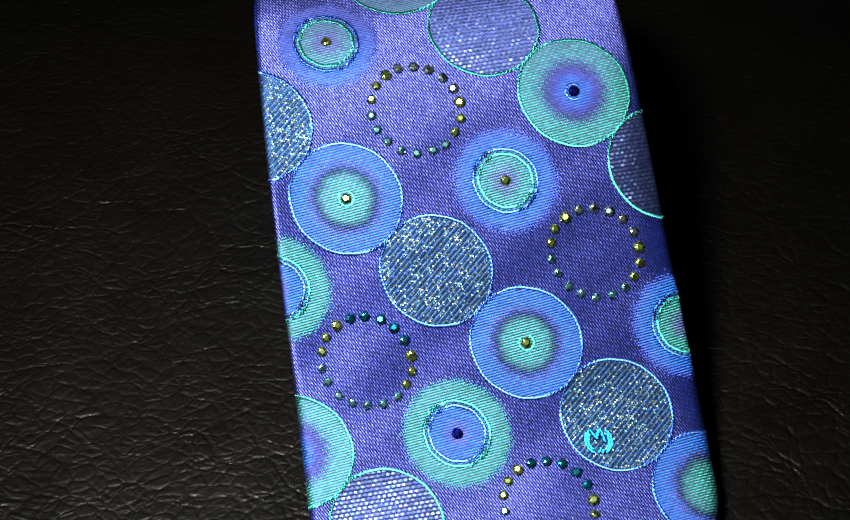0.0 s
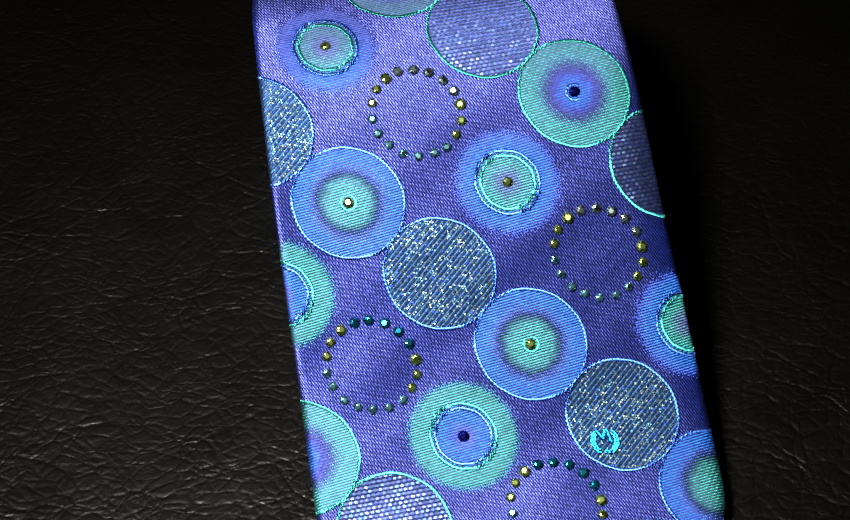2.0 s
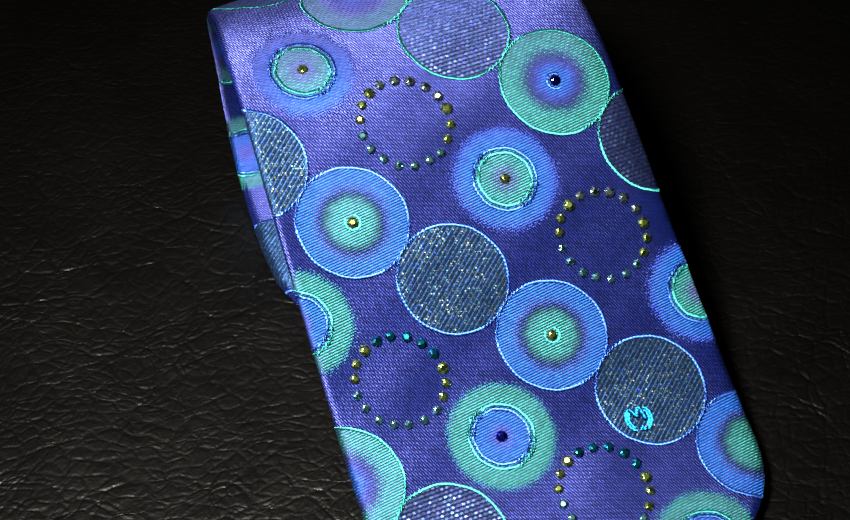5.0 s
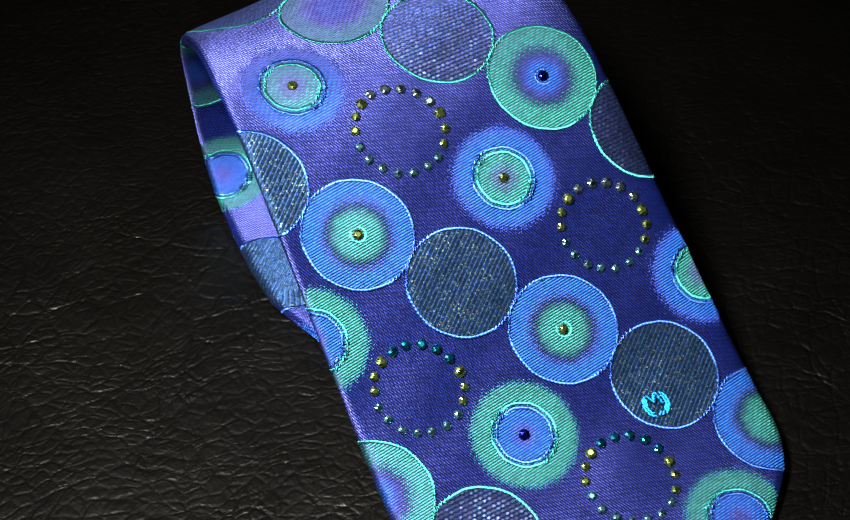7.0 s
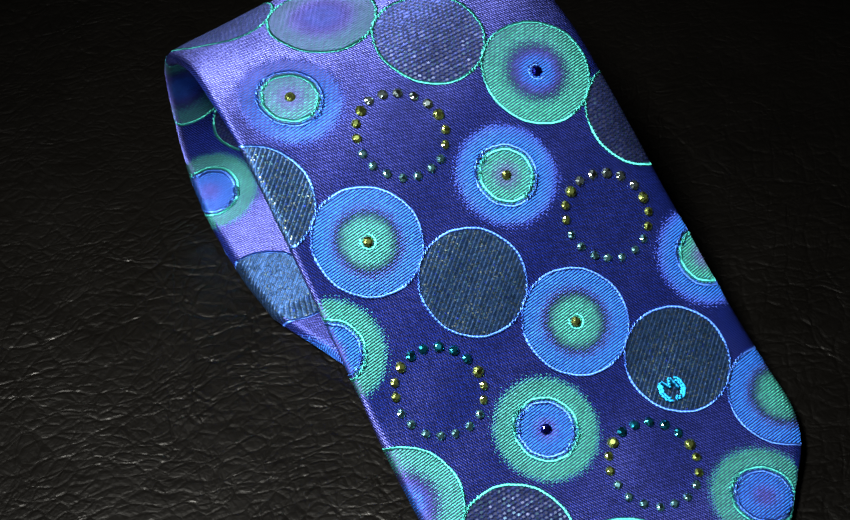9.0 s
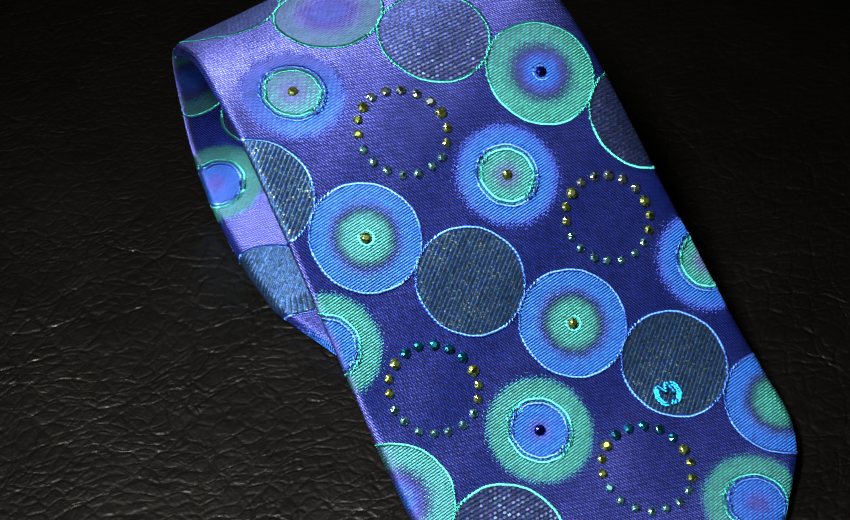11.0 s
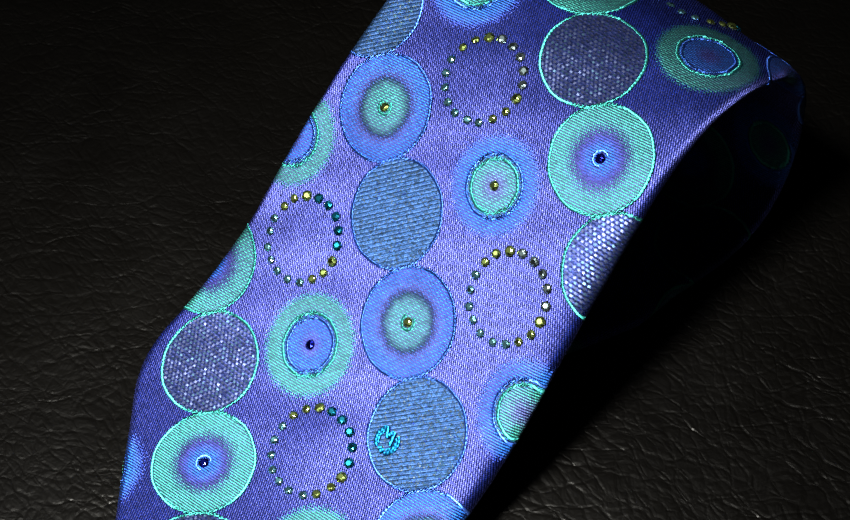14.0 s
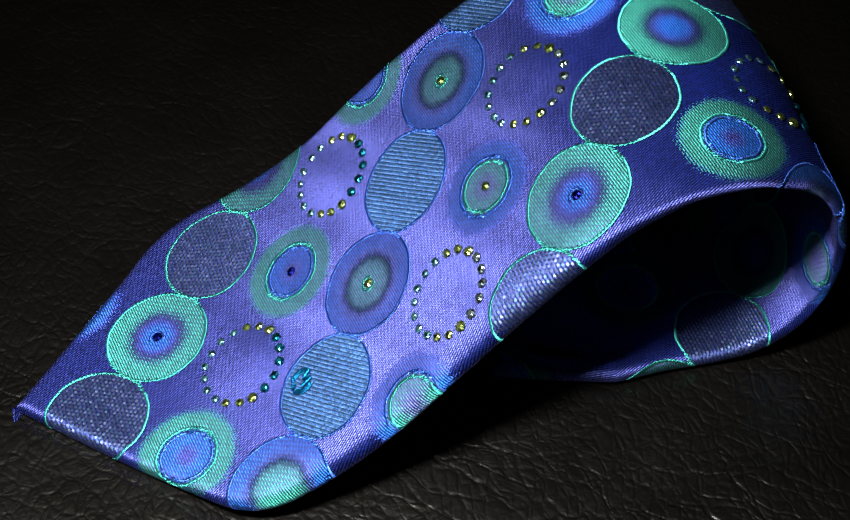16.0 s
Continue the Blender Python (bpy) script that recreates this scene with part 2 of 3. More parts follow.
M_GREEN_SOFT = satin("green_halo_weave", MINT, MINT_D, fade=(0.86, 1.12), line=HATCH_AT, **WOVEN, rough=0.77, disc=(
    [(0.0, (0.10, 0.10, 0.5)), (0.14, (0.12, 0.17, 0.7)), (0.26, BLUE), (0.50, BLUE), (0.53, (0.01, 0.03, 0.16)), (0.57, MINT), (0.70, (0.09, 0.50, 0.40)), (1.0, (0.08, 0.40, 0.35))],
    [(0.0, VIO_D), (0.25, BLUE_D), (0.50, BLUE_D), (0.54, NAVY), (0.58, MINT_D), (0.9, (0.16, 0.28, 0.42)), (1.0, VIO_D)]))
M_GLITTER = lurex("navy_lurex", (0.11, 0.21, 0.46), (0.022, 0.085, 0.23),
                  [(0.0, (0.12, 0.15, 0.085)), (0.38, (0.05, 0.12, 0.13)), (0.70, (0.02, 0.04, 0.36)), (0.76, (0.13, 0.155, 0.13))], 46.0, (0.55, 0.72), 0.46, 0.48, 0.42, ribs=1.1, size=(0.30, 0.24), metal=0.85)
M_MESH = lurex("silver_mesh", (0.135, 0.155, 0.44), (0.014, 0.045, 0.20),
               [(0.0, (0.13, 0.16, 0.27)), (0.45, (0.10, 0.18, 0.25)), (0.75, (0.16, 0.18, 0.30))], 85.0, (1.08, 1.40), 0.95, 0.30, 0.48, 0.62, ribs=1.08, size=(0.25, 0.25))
M_CORD_BLUE = cord("blue_cord", (0.13, 0.31, 0.98), (0.06, 0.18, 0.78))
M_CORD_MINT = cord("mint_cord", (0.13, 0.80, 0.66), (0.08, 0.55, 0.48), 0.56)
M_CYAN = cord("cyan_thread", (0.03, 0.46, 0.85), (0.01, 0.22, 0.55))
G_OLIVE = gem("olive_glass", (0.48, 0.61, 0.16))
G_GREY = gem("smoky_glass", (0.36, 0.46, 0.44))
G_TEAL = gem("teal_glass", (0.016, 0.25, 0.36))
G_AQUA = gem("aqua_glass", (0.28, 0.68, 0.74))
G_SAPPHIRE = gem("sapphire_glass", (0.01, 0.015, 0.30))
M_LEATHER = leather_material()
M_DARK = plain("dark_lacquer", (0.02, 0.02, 0.022), 0.6)
M_WALL = plain("dim_paint", (0.04, 0.04, 0.045), 0.9)


# ---------------------------------------------------------------- mesh tools
def mesh_ob(name, verts, faces, material, uvs=None, smooth=True):
    me = bpy.data.meshes.new(name)
    me.from_pydata([tuple(p) for p in verts], [], [tuple(int(i) for i in q) for q in faces])
    if uvs:
        idx = np.empty(len(me.loops), dtype=np.int32)
        me.loops.foreach_get("vertex_index", idx)
        for key, val in uvs.items():
            layer = me.uv_layers.new(name=key)
            layer.data.foreach_set("uv", np.asarray(val, dtype=np.float32)[idx].ravel())
    me.polygons.foreach_set("use_smooth", [smooth] * len(me.polygons))
    me.materials.append(material)
    me.update()
    return new(name, me)


def child(ob, parent, label=""):
    ob.parent = parent
    return tagged(ob, label) if label else ob


def part(name, bm, material, parent, label=""):
    me = bpy.data.meshes.new(name)
    bm.to_mesh(me)
    bm.free()
    me.materials.append(material)
    return child(new(name, me), parent, label)


# ---------------------------------------------------------------- the shape of the tie
# side profile of the outer face in millimetres, from the point of the blade over the arch and back beneath it
PROFILE = [(-136, 4.4), (-120, 4.4), (-105, 4.6), (-95, 5.6), (-85, 7.4), (-75, 10.3), (-65, 14.2), (-55, 19.4), (-45, 25.8), (-35, 33.1),
           (-25, 41.2), (-15, 49.7), (-5, 58), (5, 65.6), (15, 72.3), (25, 77.4), (35, 80.6), (45, 82), (55, 81.4), (65, 78.6), (74.5, 73.8),
           (82, 66.5), (87, 57), (89.5, 46), (89.5, 34), (87, 22), (81.5, 12), (74, 5.5), (66, 1.8), (55, 0.3), (40, 0.2), (20, 0.2), (0, 0.2), (-14, 0.2)]
BEND = radians(97)
ALONG = np.array([math.cos(BEND), math.sin(BEND), 0.0])
ACROSS = np.array([math.sin(BEND), -math.cos(BEND), 0.0])
UP = np.array([0.0, 0.0, 1.0])
ROLL = 0.0022                 # half the thickness of the folded tie
TIP = (0.001, -0.0035)


def spline(points, n=12):
    pts = np.array(points, float) / 1000
    q = np.vstack([2 * pts[0] - pts[1], pts, 2 * pts[-1] - pts[-2]])
    out = []
    for i in range(1, len(q) - 2):
        a, b, c, d = q[i - 1:i + 3]
        for t in np.arange(n) / n:
            out.append(0.5 * (2 * b + (c - a) * t + (2 * a - 5 * b + 4 * c - d) * t * t + (3 * b - a - 3 * c + d) * t ** 3))
    return np.array(out + [pts[-1]])


CURVE = spline(PROFILE)
ARC = np.concatenate([[0], np.cumsum(np.hypot(*np.diff(CURVE, axis=0).T))])
SLOPE = np.gradient(CURVE, ARC, axis=0)
SLOPE /= np.hypot(*SLOPE.T)[:, None]
LENGTH = float(ARC[-1])


def ease(x, lo, hi):
    t = np.clip((x - lo) / (hi - lo), 0, 1)
    return t * t * (3 - 2 * t)


def half_width(a):
    return np.interp(a, [0.06, 0.15, 0.2, 0.27, 0.36, 0.375, 0.41, 0.44], [0.0532, 0.0517, 0.0498, 0.0463, 0.0438, 0.0385, 0.0255, 0.0200])


def centre_line(a):
    return np.interp(a, [0, 0.065, 0.2, 0.235, 0.28, 0.345, 0.375, 0.39, 0.41, 0.44], [0.0045, 0.0, -0.0095, -0.0103, -0.0102, -0.0120, -0.0100, -0.0095, -0.0095, -0.0110])


def depth_inside(a, x):
    """How far a point of the cloth lies inside the blade's outline, and the way inwards (along, across)."""
    side = half_width(a) - np.abs(x) - np.where(x > 0, 0.0025 * ease(a, 0.08, 0.16) * (1 - ease(a, 0.27, 0.32)), 0.0)
    right = ((a - TIP[0]) - (x - TIP[1])) / math.sqrt(2)
    left = ((a - TIP[0]) + (x - TIP[1])) / math.sqrt(2)
    g = np.minimum(side, np.minimum(right, left))
    other = np.where(g == side, np.minimum(right, left), side)
    round_off = np.clip(0.009 - (other - g), 0, None) ** 2 / (4 * 0.009)
    k = math.sqrt(0.5)
    na = np.where(g == side, 0.0, k)
    nx = np.where(g == side, -np.sign(x), np.where(g == right, -k, k))
    return g - round_off, na, nx


@functools.lru_cache(None)
def ring_centres():
    """The cloth domes or dips a little inside each ring of stones."""
    out = []
    for i in range(-9, 14):
        for j in range(-16, 18):
            a, x = ORIGIN + i * ROW + j * COL
            if KINDS[(i % 4, j % 2)] == "ring" and half_width(a) - abs(x) > 0.008 and 0.03 < a < 0.26:
                out.append((a, x, 0.0007 if i % 4 == 3 else 0.0004 if x < 0.015 else -0.00015))
    return out


def drape(a, x, lift=0.0):
    """Places of cloth points: a along the tie from its point, x across it, lift above the cloth. Cloth past the outline folds to the back."""
    a, x = np.asarray(a, float), np.asarray(x, float)
    a = a + ease(a, 0.215, 0.27) * (0.008 - 0.1 * np.clip(x, -0.05, 0.05))
    g, na, nx = depth_inside(a, x)
    lift = lift * (0.3 + 0.7 * ease(g, 0.0, 0.004))
    roll = ROLL - 0.0008 * ease(a, 0.06, 0.13) * (1 - ease(a, 0.27, 0.33))
    t = np.clip(roll - g, 0, None)
    phi = np.minimum(t / roll, math.pi)
    rest = np.clip(t - math.pi * roll, 0, None)
    depth = np.where(t > 0, roll - (roll + lift) * np.sin(phi) + rest, g)
    h = (roll + lift) * np.cos(phi) - 0.0007 * np.clip(1 - g / 0.010, 0, 1.2) ** 2 * ease(a, 0.06, 0.11)
    h = h - 0.0014 * np.clip(1 - g / 0.008, 0, 1.2) ** 2 * ease(a, 0.04, 0.08) * (1 - ease(a, 0.15, 0.2)) * (x > 0)
    h = h + 0.0021 * np.clip(1 - g / 0.013, 0, 1.2) ** 2 * ease(a, 0.09, 0.13) * (1 - ease(a, 0.19, 0.24)) * (x < 0)
    h = h - 0.0032 * ease(-x, 0.008, 0.05) * ease(a, 0.2, 0.24) * (1 - ease(a, 0.28, 0.32))
    for at in ring_centres():
        h = h + at[2] * np.clip(1 - ((a - at[0]) ** 2 + (x - at[1]) ** 2) / 0.0128 ** 2, 0, 1) ** 1.5
    a2, x2 = a + na * (depth - g), x + nx * (depth - g)
    s, z = np.interp(a2, ARC, CURVE[:, 0]), np.interp(a2, ARC, CURVE[:, 1])
    ds, dz = np.interp(a2, ARC, SLOPE[:, 0]), np.interp(a2, ARC, SLOPE[:, 1])
    b = centre_line(a2) + x2
    # soft waves of the cloth, less where it lies flat
    wave = 0.00014 * (np.sin(a2 * 150 + x2 * 60) * np.sin(x2 * 130 - a2 * 40) + 0.6 * np.sin(a2 * 310 - x2 * 210)) * ease(a2, 0.03, 0.09) * (1 - ease(a2, 0.27, 0.32))
    h = h - roll + wave
    s, z = s - dz * h, z + ds * h
    return s[..., None] * ALONG + b[..., None] * ACROSS + z[..., None] * UP


def cloth_uvs(a, x):
    d = radians(WARP)
    mm = np.stack([x, a], -1) * 1000
    th = np.stack([x * math.cos(d) - a * math.sin(d), -x * math.sin(d) - a * math.cos(d)], -1) * 1000
    return mm, th


# ---------------------------------------------------------------- setting
def disc_mesh(bm, radius, z0, z1, n=96):
    bot = [bm.verts.new((radius * math.cos(2 * math.pi * i / n), radius * math.sin(2 * math.pi * i / n), z0)) for i in range(n)]
    top = [bm.verts.new((v.co.x, v.co.y, z1)) for v in bot]
    bm.faces.new(top)
    bm.faces.new(bot[::-1])
    for i in range(n):
        bm.faces.new((bot[i], bot[(i + 1) % n], top[(i + 1) % n], top[i]))


def build_turntable():
    base = new("turntable")
    tagged(base, "turning round stand covered with creased black leather", "turntable")
    bm = bmesh.new()
    disc_mesh(bm, 0.44, -0.012, 0.0)
    bmesh.ops.bevel(bm, geom=[e for e in bm.edges if abs(e.verts[0].co.z - e.verts[1].co.z) < 1e-6], offset=0.003, segments=2, affect="EDGES")
    part("leather_cover", bm, M_LEATHER, base, "black leather with fine creases and a low gloss")
    bm = bmesh.new()
    disc_mesh(bm, 0.43, -0.03, -0.012)
    part("platter", bm, M_DARK, base)
    return base


def slab(name, lo, hi, material):
    bm = bmesh.new()
    bmesh.ops.create_cube(bm, size=1.0, matrix=Matrix.LocRotScale([(p + q) / 2 for p, q in zip(lo, hi)], None, [q - p for p, q in zip(lo, hi)]))
    me = bpy.data.meshes.new(name)
    bm.to_mesh(me)
    bm.free()
    me.materials.append(material)
    return tagged(new(name, me), "plain dark surface of the dim room", name.split("_")[0], kind="structure")


def build_room():
    slab("table", (-0.9, -0.9, -0.07), (0.9, 0.9, -0.03), M_DARK)
    slab("floor", (-2, -2, -0.85), (2, 2, -0.75), M_WALL)
    slab("ceiling", (-2, -2, 1.75), (2, 2, 1.85), M_WALL)
    for name, lo, hi in (("wall_north", (-2, 2, -0.75), (2, 2.1, 1.75)), ("wall_south", (-2, -2.1, -0.75), (2, -2, 1.75)),
                         ("wall_east", (2, -2.1, -0.75), (2.1, 2.1, 1.75)), ("wall_west", (-2.1, -2.1, -0.75), (-2, 2.1, 1.75))):
        slab(name, lo, hi, M_WALL)


# ---------------------------------------------------------------- the tie
tie = new("necktie")
tagged(tie, "violet silk necktie with woven circles and rhinestones, arched over black leather", "necktie")


def cloth_grid(name, a, x, keep, label="", lift=0.0):
    """A sheet of the tie's cloth over a grid of cloth points."""
    ga, gx = np.meshgrid(a, x, indexing="ij")
    pos = drape(ga, gx, lift).reshape(-1, 3)
    ok = keep(ga, gx)
    n = len(x)
    i, j = np.meshgrid(np.arange(len(a) - 1), np.arange(n - 1), indexing="ij")
    f = np.stack([i * n + j, i * n + j + 1, (i + 1) * n + j + 1, (i + 1) * n + j], -1)
    good = ok[:-1, :-1] & ok[1:, :-1] & ok[:-1, 1:] & ok[1:, 1:]
    f = f[good]
    used, inv = np.unique(f, return_inverse=True)
    mm, th = cloth_uvs(ga.ravel()[used], gx.ravel()[used])
    return child(mesh_ob(name, pos[used], inv.reshape(-1, 4), M_GROUND, {"cloth": mm, "thread": th}), tie, label)


TURN = math.pi * ROLL         # cloth that goes round the folded edge


def build_cloth():
    a = np.arange(-0.018, LENGTH - 0.014, 0.00075)

    def front(ga, gx):
        return depth_inside(ga, gx)[0] > np.where(ga < 0.045, -TURN * 0.6, -(TURN + 0.004))

    cloth_grid("front_cloth", a, np.arange(-0.066, 0.0661, 0.00075), front, "violet-blue shot satin with a fine twill")
    a = np.arange(0.05, LENGTH - 0.014, 0.0015)

    def left(ga, gx):
        d = -gx - half_width(ga)
        return (d > 0.0065) & (d < half_width(ga) + 0.006)

    def right(ga, gx):
        d = gx - half_width(ga)
        return (d > 0.0065) & (d < half_width(ga) - 0.001)

    cloth_grid("back_flap", a, np.arange(-0.115, -0.04, 0.0015), left, lift=FLAP_LIFT)
    cloth_grid("back_flap", a, np.arange(0.04, 0.115, 0.0015), right)


# the pattern: a slanted lattice of circles, spaced in cloth metres (along, across)
ORIGIN = np.array([0.14837, -0.03233])
ROW = np.array([0.02226, 0.02129])
COL = np.array([-0.02037, 0.02070])
RADIUS = 0.0145
KINDS = {(0, 0): "blue", (0, 1): "glitter", (1, 0): "ring", (1, 1): "blue_soft", (2, 0): "mesh", (2, 1): "green", (3, 0): "green_soft", (3, 1): "ring"}
DISCS = {"blue": ("woven_disc", M_BLUE, "blue woven disc with a green heart and a blue corded rim"),
         "green": ("woven_disc", M_GREEN, "sea-green woven disc with a blue heart and a mint corded rim"),
         "blue_soft": ("woven_disc", M_BLUE_SOFT, "soft-edged blue woven disc round a small green circle"),
         "green_soft": ("woven_disc", M_GREEN_SOFT, "soft-edged green woven disc round a small blue circle"),
         "glitter": ("lurex_disc", M_GLITTER, "navy lurex disc that glitters gold and blue, blue corded rim"),
         "mesh": ("lurex_disc", M_MESH, "silvery mesh-woven disc with a mint corded rim")}


FLAP_LIFT = 0.0005


def on_flap(a, x):
    """Extra height of the pattern where the left flap lies over the right one at the back."""
    return FLAP_LIFT * ease(-x - half_width(a), 0.005, 0.0066) * (a > 0.05)


def inside_cloth(a, x):
    d = np.abs(x) - half_width(a)
    g = depth_inside(a, x)[0]
    tip = (a < 0.06) & (g < -(TURN + 0.003))
    return (a < LENGTH - 0.016) & (a > -0.02) & (d < half_width(a) + np.where(x < 0, 0.006, -0.001)) & ~tip


def build_disc(kind, at):
    name, material, label = DISCS[kind]
    rings, n = 16, 72
    rr = np.concatenate([[0.0], np.repeat(np.linspace(1 / rings, 1, rings), n)]) * (RADIUS if "soft" not in kind else RADIUS * 1.1)
    ang = np.concatenate([[0.0], np.tile(np.arange(n) * 2 * math.pi / n, rings)])
    a, x = at[0] + rr * np.cos(ang), at[1] + rr * np.sin(ang)
    ok = inside_cloth(a, x)
    if ok.sum() < 40:
        return None
    faces = [(0, 1 + k, 1 + (k + 1) % n) for k in range(n)]
    for r in range(rings - 1):
        o = 1 + r * n
        faces += [(o + k, o + n + k, o + n + (k + 1) % n, o + (k + 1) % n) for k in range(n)]
    faces = [q for q in faces if all(ok[i] for i in q)]
    edge = np.clip((RADIUS - rr) / 0.002, 0, 1)
    lift = 0.00006 + 0.0001 * edge if "soft" in kind else 0.00022 + 0 * rr
    pos = drape(a, x, lift + on_flap(a, x))
    mm, th = cloth_uvs(a, x)
    mm = mm + (at * 37000 % 90)[None, :]
    d = radians(WEFT if name == "woven_disc" else WARP)
    th = np.stack([x * math.cos(d) - a * math.sin(d), -x * math.sin(d) - a * math.cos(d)], -1) * 1000
    loc = np.stack([x - at[1], a - at[0]], -1) / RADIUS
    used = sorted({i for q in faces for i in q})
    back = {v: i for i, v in enumerate(used)}
    ob = mesh_ob(name, pos[used], [[back[i] for i in q] for q in faces], material, {"cloth": mm[used], "thread": th[used], "disc": loc[used]})
    return child(ob, tie, label)


def build_cord(name, at, radius, thick, material, parent, start=0.0, turn=2 * math.pi, rise=0.0, teeth=0.0):
    """A corded rim that lies on the cloth."""
    n, m = max(14, int((460 if teeth else 170) * turn / (2 * math.pi) * radius / RADIUS)), 6
    closed = turn > 6.28
    t = start + np.arange(n + (0 if closed else 1)) * turn / n
    wob = 0.00007 * np.sin(t * 9 + at[0] * 900) + 0.00003 * np.sin(t * 23)
    # where the rim runs along the threads it steps from stitch to stitch
    run = np.clip((np.cos(2 * (t - radians(-47))) - 0.15) / 0.5, 0, 1) * (teeth > 0)
    saw = (radius * t / 0.00118 + 0.3 * np.sin(t * 11)) % 1.0
    wob = wob + run * teeth * (saw - 0.45)
    girth = thick * (1 - 0.5 * run * (1 - np.abs(2 * saw - 1)) * (teeth > 0))
    cnt = len(t)
    ok = np.ones(cnt, bool)
    grid = np.zeros((cnt, m, 3))
    for k in range(m):
        q = 2 * math.pi * k / m
        rr = radius + wob + girth * math.cos(q)
        tk = t + run * 0.0006 / radius * math.cos(q)
        a, x = at[0] + rr * np.cos(tk), at[1] + rr * np.sin(tk)
        grid[:, k] = drape(a, x, 0.0002 + rise + on_flap(a, x) + girth * 0.2 * (1 + math.sin(q)))
        ok &= inside_cloth(a, x)
    if ok.sum() < 6:
        return None
    length = radius * 1000 * t
    d = radians(WEFT)
    mx, ma = at[1] + radius * np.sin(t), at[0] + radius * np.cos(t)
    th = np.stack([mx * math.cos(d) - ma * math.sin(d), -mx * math.sin(d) - ma * math.cos(d)], -1) * 1000
    lean = np.stack([np.cos(2 * math.pi * np.arange(m) / m) * np.sin(t)[:, None], np.cos(2 * math.pi * np.arange(m) / m) * np.cos(t)[:, None]], -1) * thick * 1000
    lean = np.stack([lean[..., 0] * math.cos(d) - lean[..., 1] * math.sin(d), -lean[..., 0] * math.sin(d) - lean[..., 1] * math.cos(d)], -1)
    th = (th[:, None, :] + lean).reshape(-1, 2)
    uv = np.stack([np.repeat(length[:, None], m, 1), np.tile(np.arange(m) / m, (cnt, 1))], -1).reshape(-1, 2)
    faces = []
    for i in range(cnt if closed else cnt - 1):
        j = (i + 1) % cnt
        if ok[i] and ok[j]:
            faces += [(i * m + k, j * m + k, j * m + (k + 1) % m, i * m + (k + 1) % m) for k in range(m)]
    if not faces:
        return None
    ob = mesh_ob(name, grid.reshape(-1, 3), faces, material, {"cloth": uv, "thread": th})
    return child(ob, parent)


def gem_mesh(name, material):
    """A brilliant-cut flat-back stone of unit radius."""
    bm = bmesh.new()
    n = 8
    low = [bm.verts.new((math.cos(2 * math.pi * i / 16), math.sin(2 * math.pi * i / 16), 0.0)) for i in range(16)]
    girdle = [bm.verts.new((v.co.x, v.co.y, 0.12)) for v in low]
    mid = [bm.verts.new((0.80 * math.cos(2 * math.pi * (i + 0.5) / n), 0.80 * math.sin(2 * math.pi * (i + 0.5) / n), 0.40)) for i in range(n)]
    table = [bm.verts.new((0.46 * math.cos(2 * math.pi * i / n), 0.46 * math.sin(2 * math.pi * i / n), 0.56)) for i in range(n)]
    bm.faces.new(table)
    for i in range(16):
        bm.faces.new((low[i], low[(i + 1) % 16], girdle[(i + 1) % 16], girdle[i]))
    for i in range(n):
        j = (i + 1) % n
        bm.faces.new((girdle[2 * i], girdle[2 * i + 1], mid[i]))
        bm.faces.new((girdle[2 * i + 1], girdle[(2 * i + 2) % 16], mid[i]))
        bm.faces.new((table[i], mid[i], table[j]))
        bm.faces.new((table[i], mid[i - 1], girdle[2 * i], mid[i]))
    bmesh.ops.recalc_face_normals(bm, faces=bm.faces)
    bmesh.ops.split_edges(bm, edges=bm.edges[:])     # every facet an island, so that it gets its own painted brightness
    me = bpy.data.meshes.new(name)
    bm.to_mesh(me)
    bm.free()
    me.materials.append(material)
    return me


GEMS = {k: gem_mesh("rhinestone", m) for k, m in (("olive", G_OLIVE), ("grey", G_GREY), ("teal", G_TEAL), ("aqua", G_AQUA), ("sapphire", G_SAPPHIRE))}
rng = random.Random(5)


def set_gem(kind, a, x, radius, parent, label=""):
    e = 0.0006
    p = drape(a, x, 0.0003)
    ta, tx = Vector(drape(a + e, x) - drape(a - e, x)).normalized(), Vector(drape(a, x + e) - drape(a, x - e)).normalized()
    up = tx.cross(ta).normalized()
    tx = ta.cross(up).normalized()
    m = Matrix((tx, ta, up)).transposed().to_4x4()
    ob = new("rhinestone", GEMS[kind])
    child(ob, parent, label)
    ob.matrix_basis = (Matrix.Translation(p) @ m @ pose(0, 0, 0, rng.uniform(-11, 11), rng.uniform(-11, 11), rng.uniform(0, 360))
                       @ Matrix.Diagonal((radius * 0.94, radius * 0.94, radius * 0.8, 1)))


def build_gem_ring(at, row):
    """Eighteen stones: a dark or smoky arc, olive shoulders, a pale or teal arc."""
    top, low = ("grey", "aqua") if row > 0 else ("teal", "aqua")
    names = ["olive"] + [top] * 5 + ["olive"] * 3 + [low] * 7 + ["olive"] * 2
    sizes = [0.00162] + [0.00150] * 5 + [0.00165, 0.00134, 0.00134] + [0.00130] * 7 + [0.00134] * 2
    for k, (kind, size) in enumerate(zip(names, sizes)):
        t = radians(-34 + 20 * k + rng.uniform(-1.2, 1.2))
        r = 0.0117 + rng.uniform(-0.00015, 0.00015)
        set_gem(kind, at[0] + r * math.cos(t), at[1] + r * math.sin(t), size, tie, kind + " glass rhinestone")


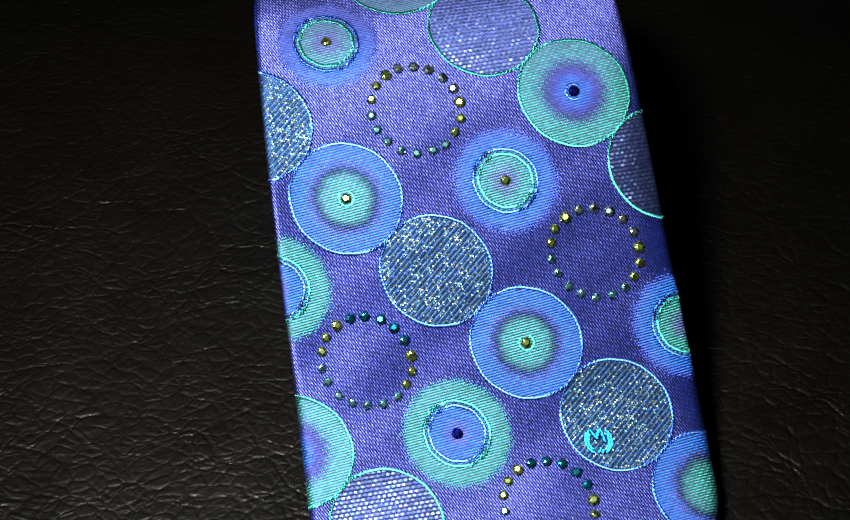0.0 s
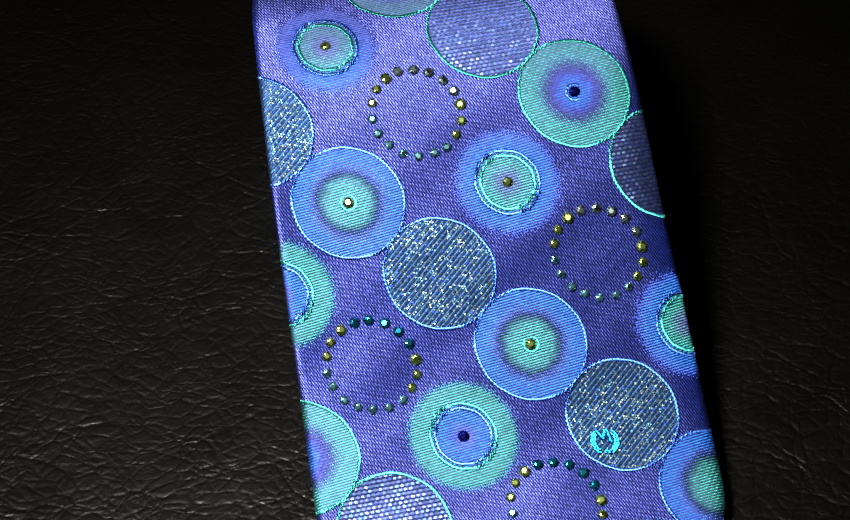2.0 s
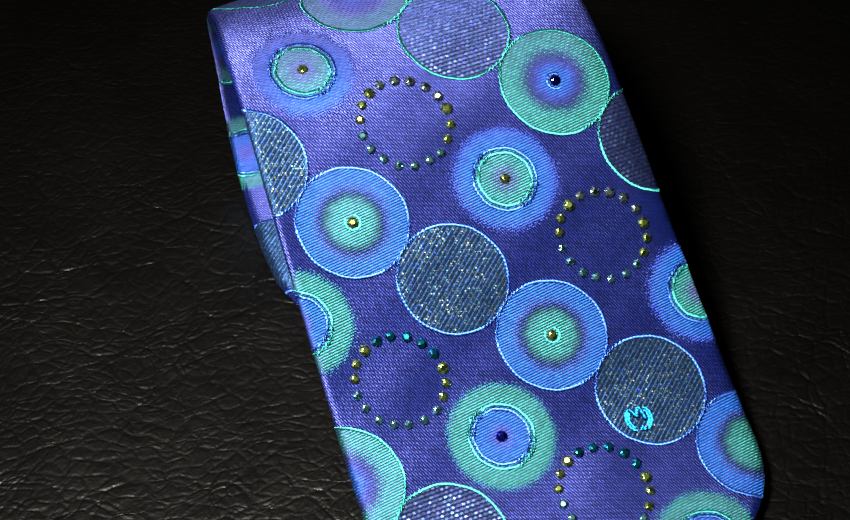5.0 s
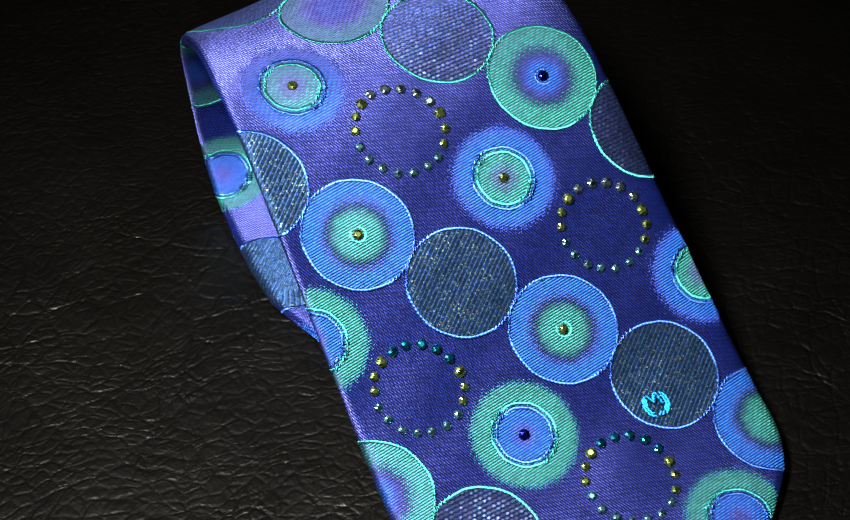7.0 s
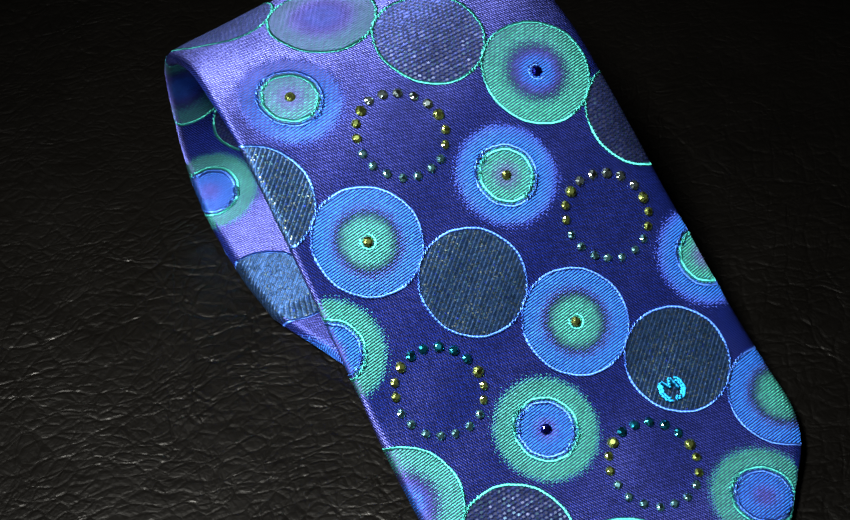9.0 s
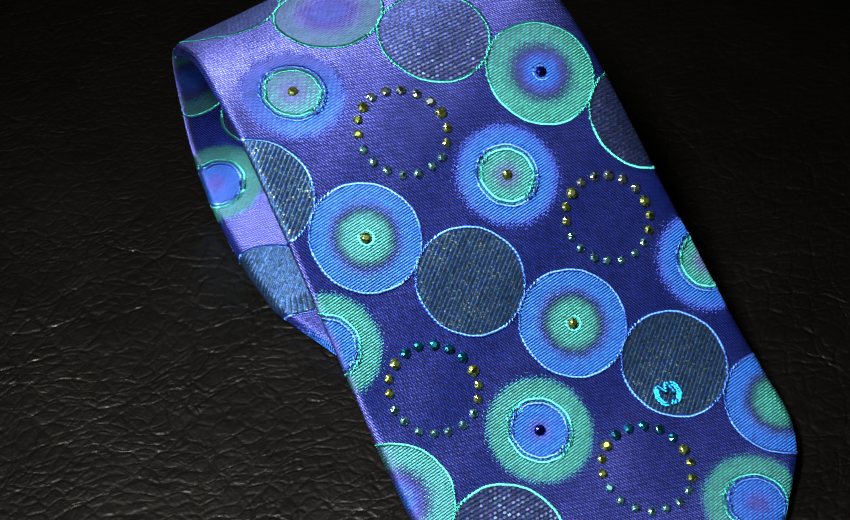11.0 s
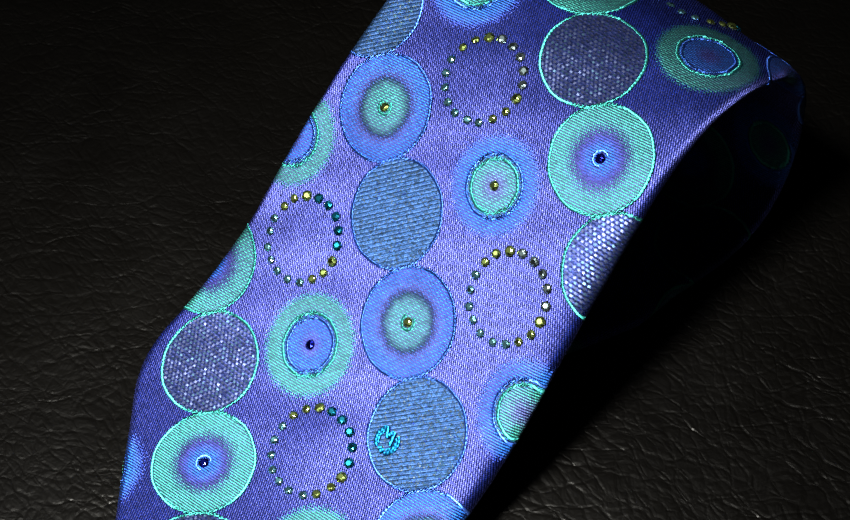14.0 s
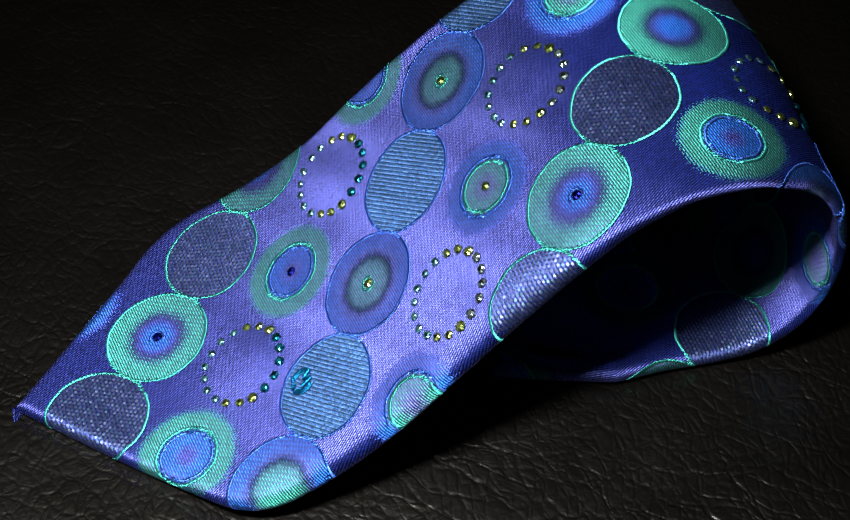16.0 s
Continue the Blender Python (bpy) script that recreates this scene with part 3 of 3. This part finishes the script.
def build_stroke(points, thick, parent, rise=0.0003):
    """A straight-stitched stroke through cloth points (along, across)."""
    p = np.array(points, float)
    pts = np.concatenate([p[i] + (p[i + 1] - p[i]) * np.linspace(0, 1, 6, endpoint=False)[:, None] for i in range(len(p) - 1)] + [p[-1:]])
    go = np.gradient(pts, axis=0)
    go /= np.hypot(*go.T)[:, None]
    m = 6
    grid = np.zeros((len(pts), m, 3))
    for k in range(m):
        q = 2 * math.pi * k / m
        grid[:, k] = drape(pts[:, 0] - go[:, 1] * thick * math.cos(q), pts[:, 1] + go[:, 0] * thick * math.cos(q), 0.0003 + rise + thick * 0.5 * (1 + math.sin(q)))
    faces = [(i * m + k, i * m + (k + 1) % m, (i + 1) * m + (k + 1) % m, (i + 1) * m + k) for i in range(len(pts) - 1) for k in range(m)]
    mm, th = cloth_uvs(np.repeat(pts[:, 0], m), np.repeat(pts[:, 1], m))
    return child(mesh_ob("stitch", grid.reshape(-1, 3), faces, M_CYAN, {"cloth": mm, "thread": th}), parent)


def build_emblem(at):
    """The maker's small stitched emblem, as plain strokes between two curved bars."""
    em = new("emblem")
    child(em, tie, "small emblem stitched in cyan thread")
    c = at + np.array([-0.0064, -0.0058])
    for rad, start, turn in ((0.0034, 205, 118), (0.0027, 215, 98), (0.0034, 38, 118), (0.0027, 48, 98)):
        build_cord("stitch", c, rad, 0.0005, M_CYAN, em, radians(start), radians(turn), 0.0003)
    for line in (((2.9, -2.0), (0.5, -0.5)), ((0.5, -0.5), (2.9, 0.5)), ((2.9, 0.7), (-0.6, 1.5)), ((-3.1, -0.5), (-2.3, 0.3)), ((-3.4, 0.4), (-2.5, 1.0))):
        build_stroke([c + np.array(q) / 1000 for q in line], 0.00055, em)


def build_pattern():
    for i in range(-9, 14):
        for j in range(-16, 18):
            at = ORIGIN + i * ROW + j * COL
            a, x = at
            if not (-0.03 < a < LENGTH + 0.02 and abs(x) < 0.125):
                continue
            kind = KINDS[(i % 4, j % 2)]
            faced = half_width(a) - abs(x) > 0.004 and a < 0.235
            if kind == "ring":
                if half_width(a) - abs(x) > 0.008 and 0.03 < a < 0.26:
                    build_gem_ring(at, 1 if i % 4 == 1 else -1)
                continue
            disc = build_disc(kind, at)
            if disc is None:
                continue
            if kind in ("blue", "glitter"):
                build_cord("corded_rim", at, RADIUS, 0.00044, M_CORD_BLUE, disc, teeth=0.0006)
            elif kind in ("green", "mesh"):
                build_cord("corded_rim", at, RADIUS, 0.00044, M_CORD_MINT, disc, teeth=0.0006)
            elif kind == "blue_soft":
                build_cord("inner_rim", at, RADIUS * 0.485, 0.00048, M_CORD_MINT, disc, teeth=0.0007)
                build_cord("outer_rim", at, RADIUS * 0.575, 0.00040, M_CORD_BLUE, disc, teeth=0.0008)
            else:
                build_cord("inner_rim", at, RADIUS * 0.50, 0.00044, M_CORD_BLUE, disc, teeth=0.0007)
                build_cord("outer_rim", at, RADIUS * 0.585, 0.00044, M_CORD_MINT, disc, teeth=0.0008)
            if faced and 0.075 < a and kind in ("blue", "blue_soft"):
                set_gem("olive", a, x, 0.0015, disc, "olive glass rhinestone")
                if kind == "blue":
                    build_cord("thread_loop", at, 0.0020, 0.00036, M_CORD_MINT, disc, radians(20), radians(290))
            elif faced and a > 0.03 and kind in ("green", "green_soft") and a < 0.2 and not (kind == "green_soft" and a < 0.06):
                set_gem("sapphire", a, x, 0.0016, disc, "dark blue glass rhinestone")
                if kind == "green":
                    build_cord("thread_loop", at, 0.0021, 0.00036, M_CORD_BLUE, disc, radians(150), radians(250))
            if (i, j) == (0, 3):
                build_emblem(at)


turntable = build_turntable()
build_room()
build_cloth()
build_pattern()


# ---------------------------------------------------------------- movement
def motions():
    """The stand turns to and fro under the still camera, with small jolts, and the tie with it (seconds, degrees, millimetres)."""
    turns = [(0, -0.71, 0.10, 0.21), (0.1, -2.14, 0.12, 0.16), (0.2, -3.07, 0.15, 0.11), (0.3, -3.40, 0.17, 0.06), (0.4, -3.94, 0.19, 0.01), (0.5, -4.87, 0.22, -0.03),
             (0.7, -4.66, 0.18, 0.06), (1, -3.66, 0.12, 0.19), (1.5, -1.64, 0.05, 0.24), (2, 0.48, 0.59, -0.43), (2.5, 2.35, 0.40, -0.27), (3, 4.33, 0.46, 0.27),
             (3.5, 6.26, -0.13, -0.12), (4, 8.10, 0.02, -0.30), (4.5, 9.92, -0.15, -0.20), (5.4, 13.13, -0.47, -0.02), (6.3, 16.01, -0.79, 0.16), (6.5, 16.66, -0.86, 0.20),
             (7, 18.34, -0.80, -0.30), (7.5, 19.66, 0.06, 0.11), (8, 20.97, -0.04, 0.11), (8.5, 22.26, 0.08, 0.34), (9, 23.68, -0.15, 0.30), (9.5, 24.36, -0.08, 0.35),
             (10, 24.78, -0.02, 0.40), (10.5, 24.61, 0.05, 0.45), (10.8, 23.75, 0.08, 0.48), (11, 21.64, 0.11, 0.50), (11.3, 13.34, 0.15, 0.53), (11.5, 7.04, 0.25, 0.64),
             (12, -8.07, 0.37, 0.22), (12.5, -21.71, 0.55, 0.42), (13, -33.22, 0.23, 0.54), (13.5, -44.02, 0.36, 0.53), (14, -53.51, 0.35, 0.56), (14.5, -61.79, 0.03, 0.31),
             (15, -69.41, 0.23, 0.31), (15.5, -75.94, 0.10, 0.17), (16, -81.58, 0.17, 0.19)]
    rows = [(t, pose(dx / 1000, dy / 1000, 0, 0, 0, d)) for t, d, dx, dy in turns]
    walk(tie, rows)
    walk(turntable, rows)


motions()
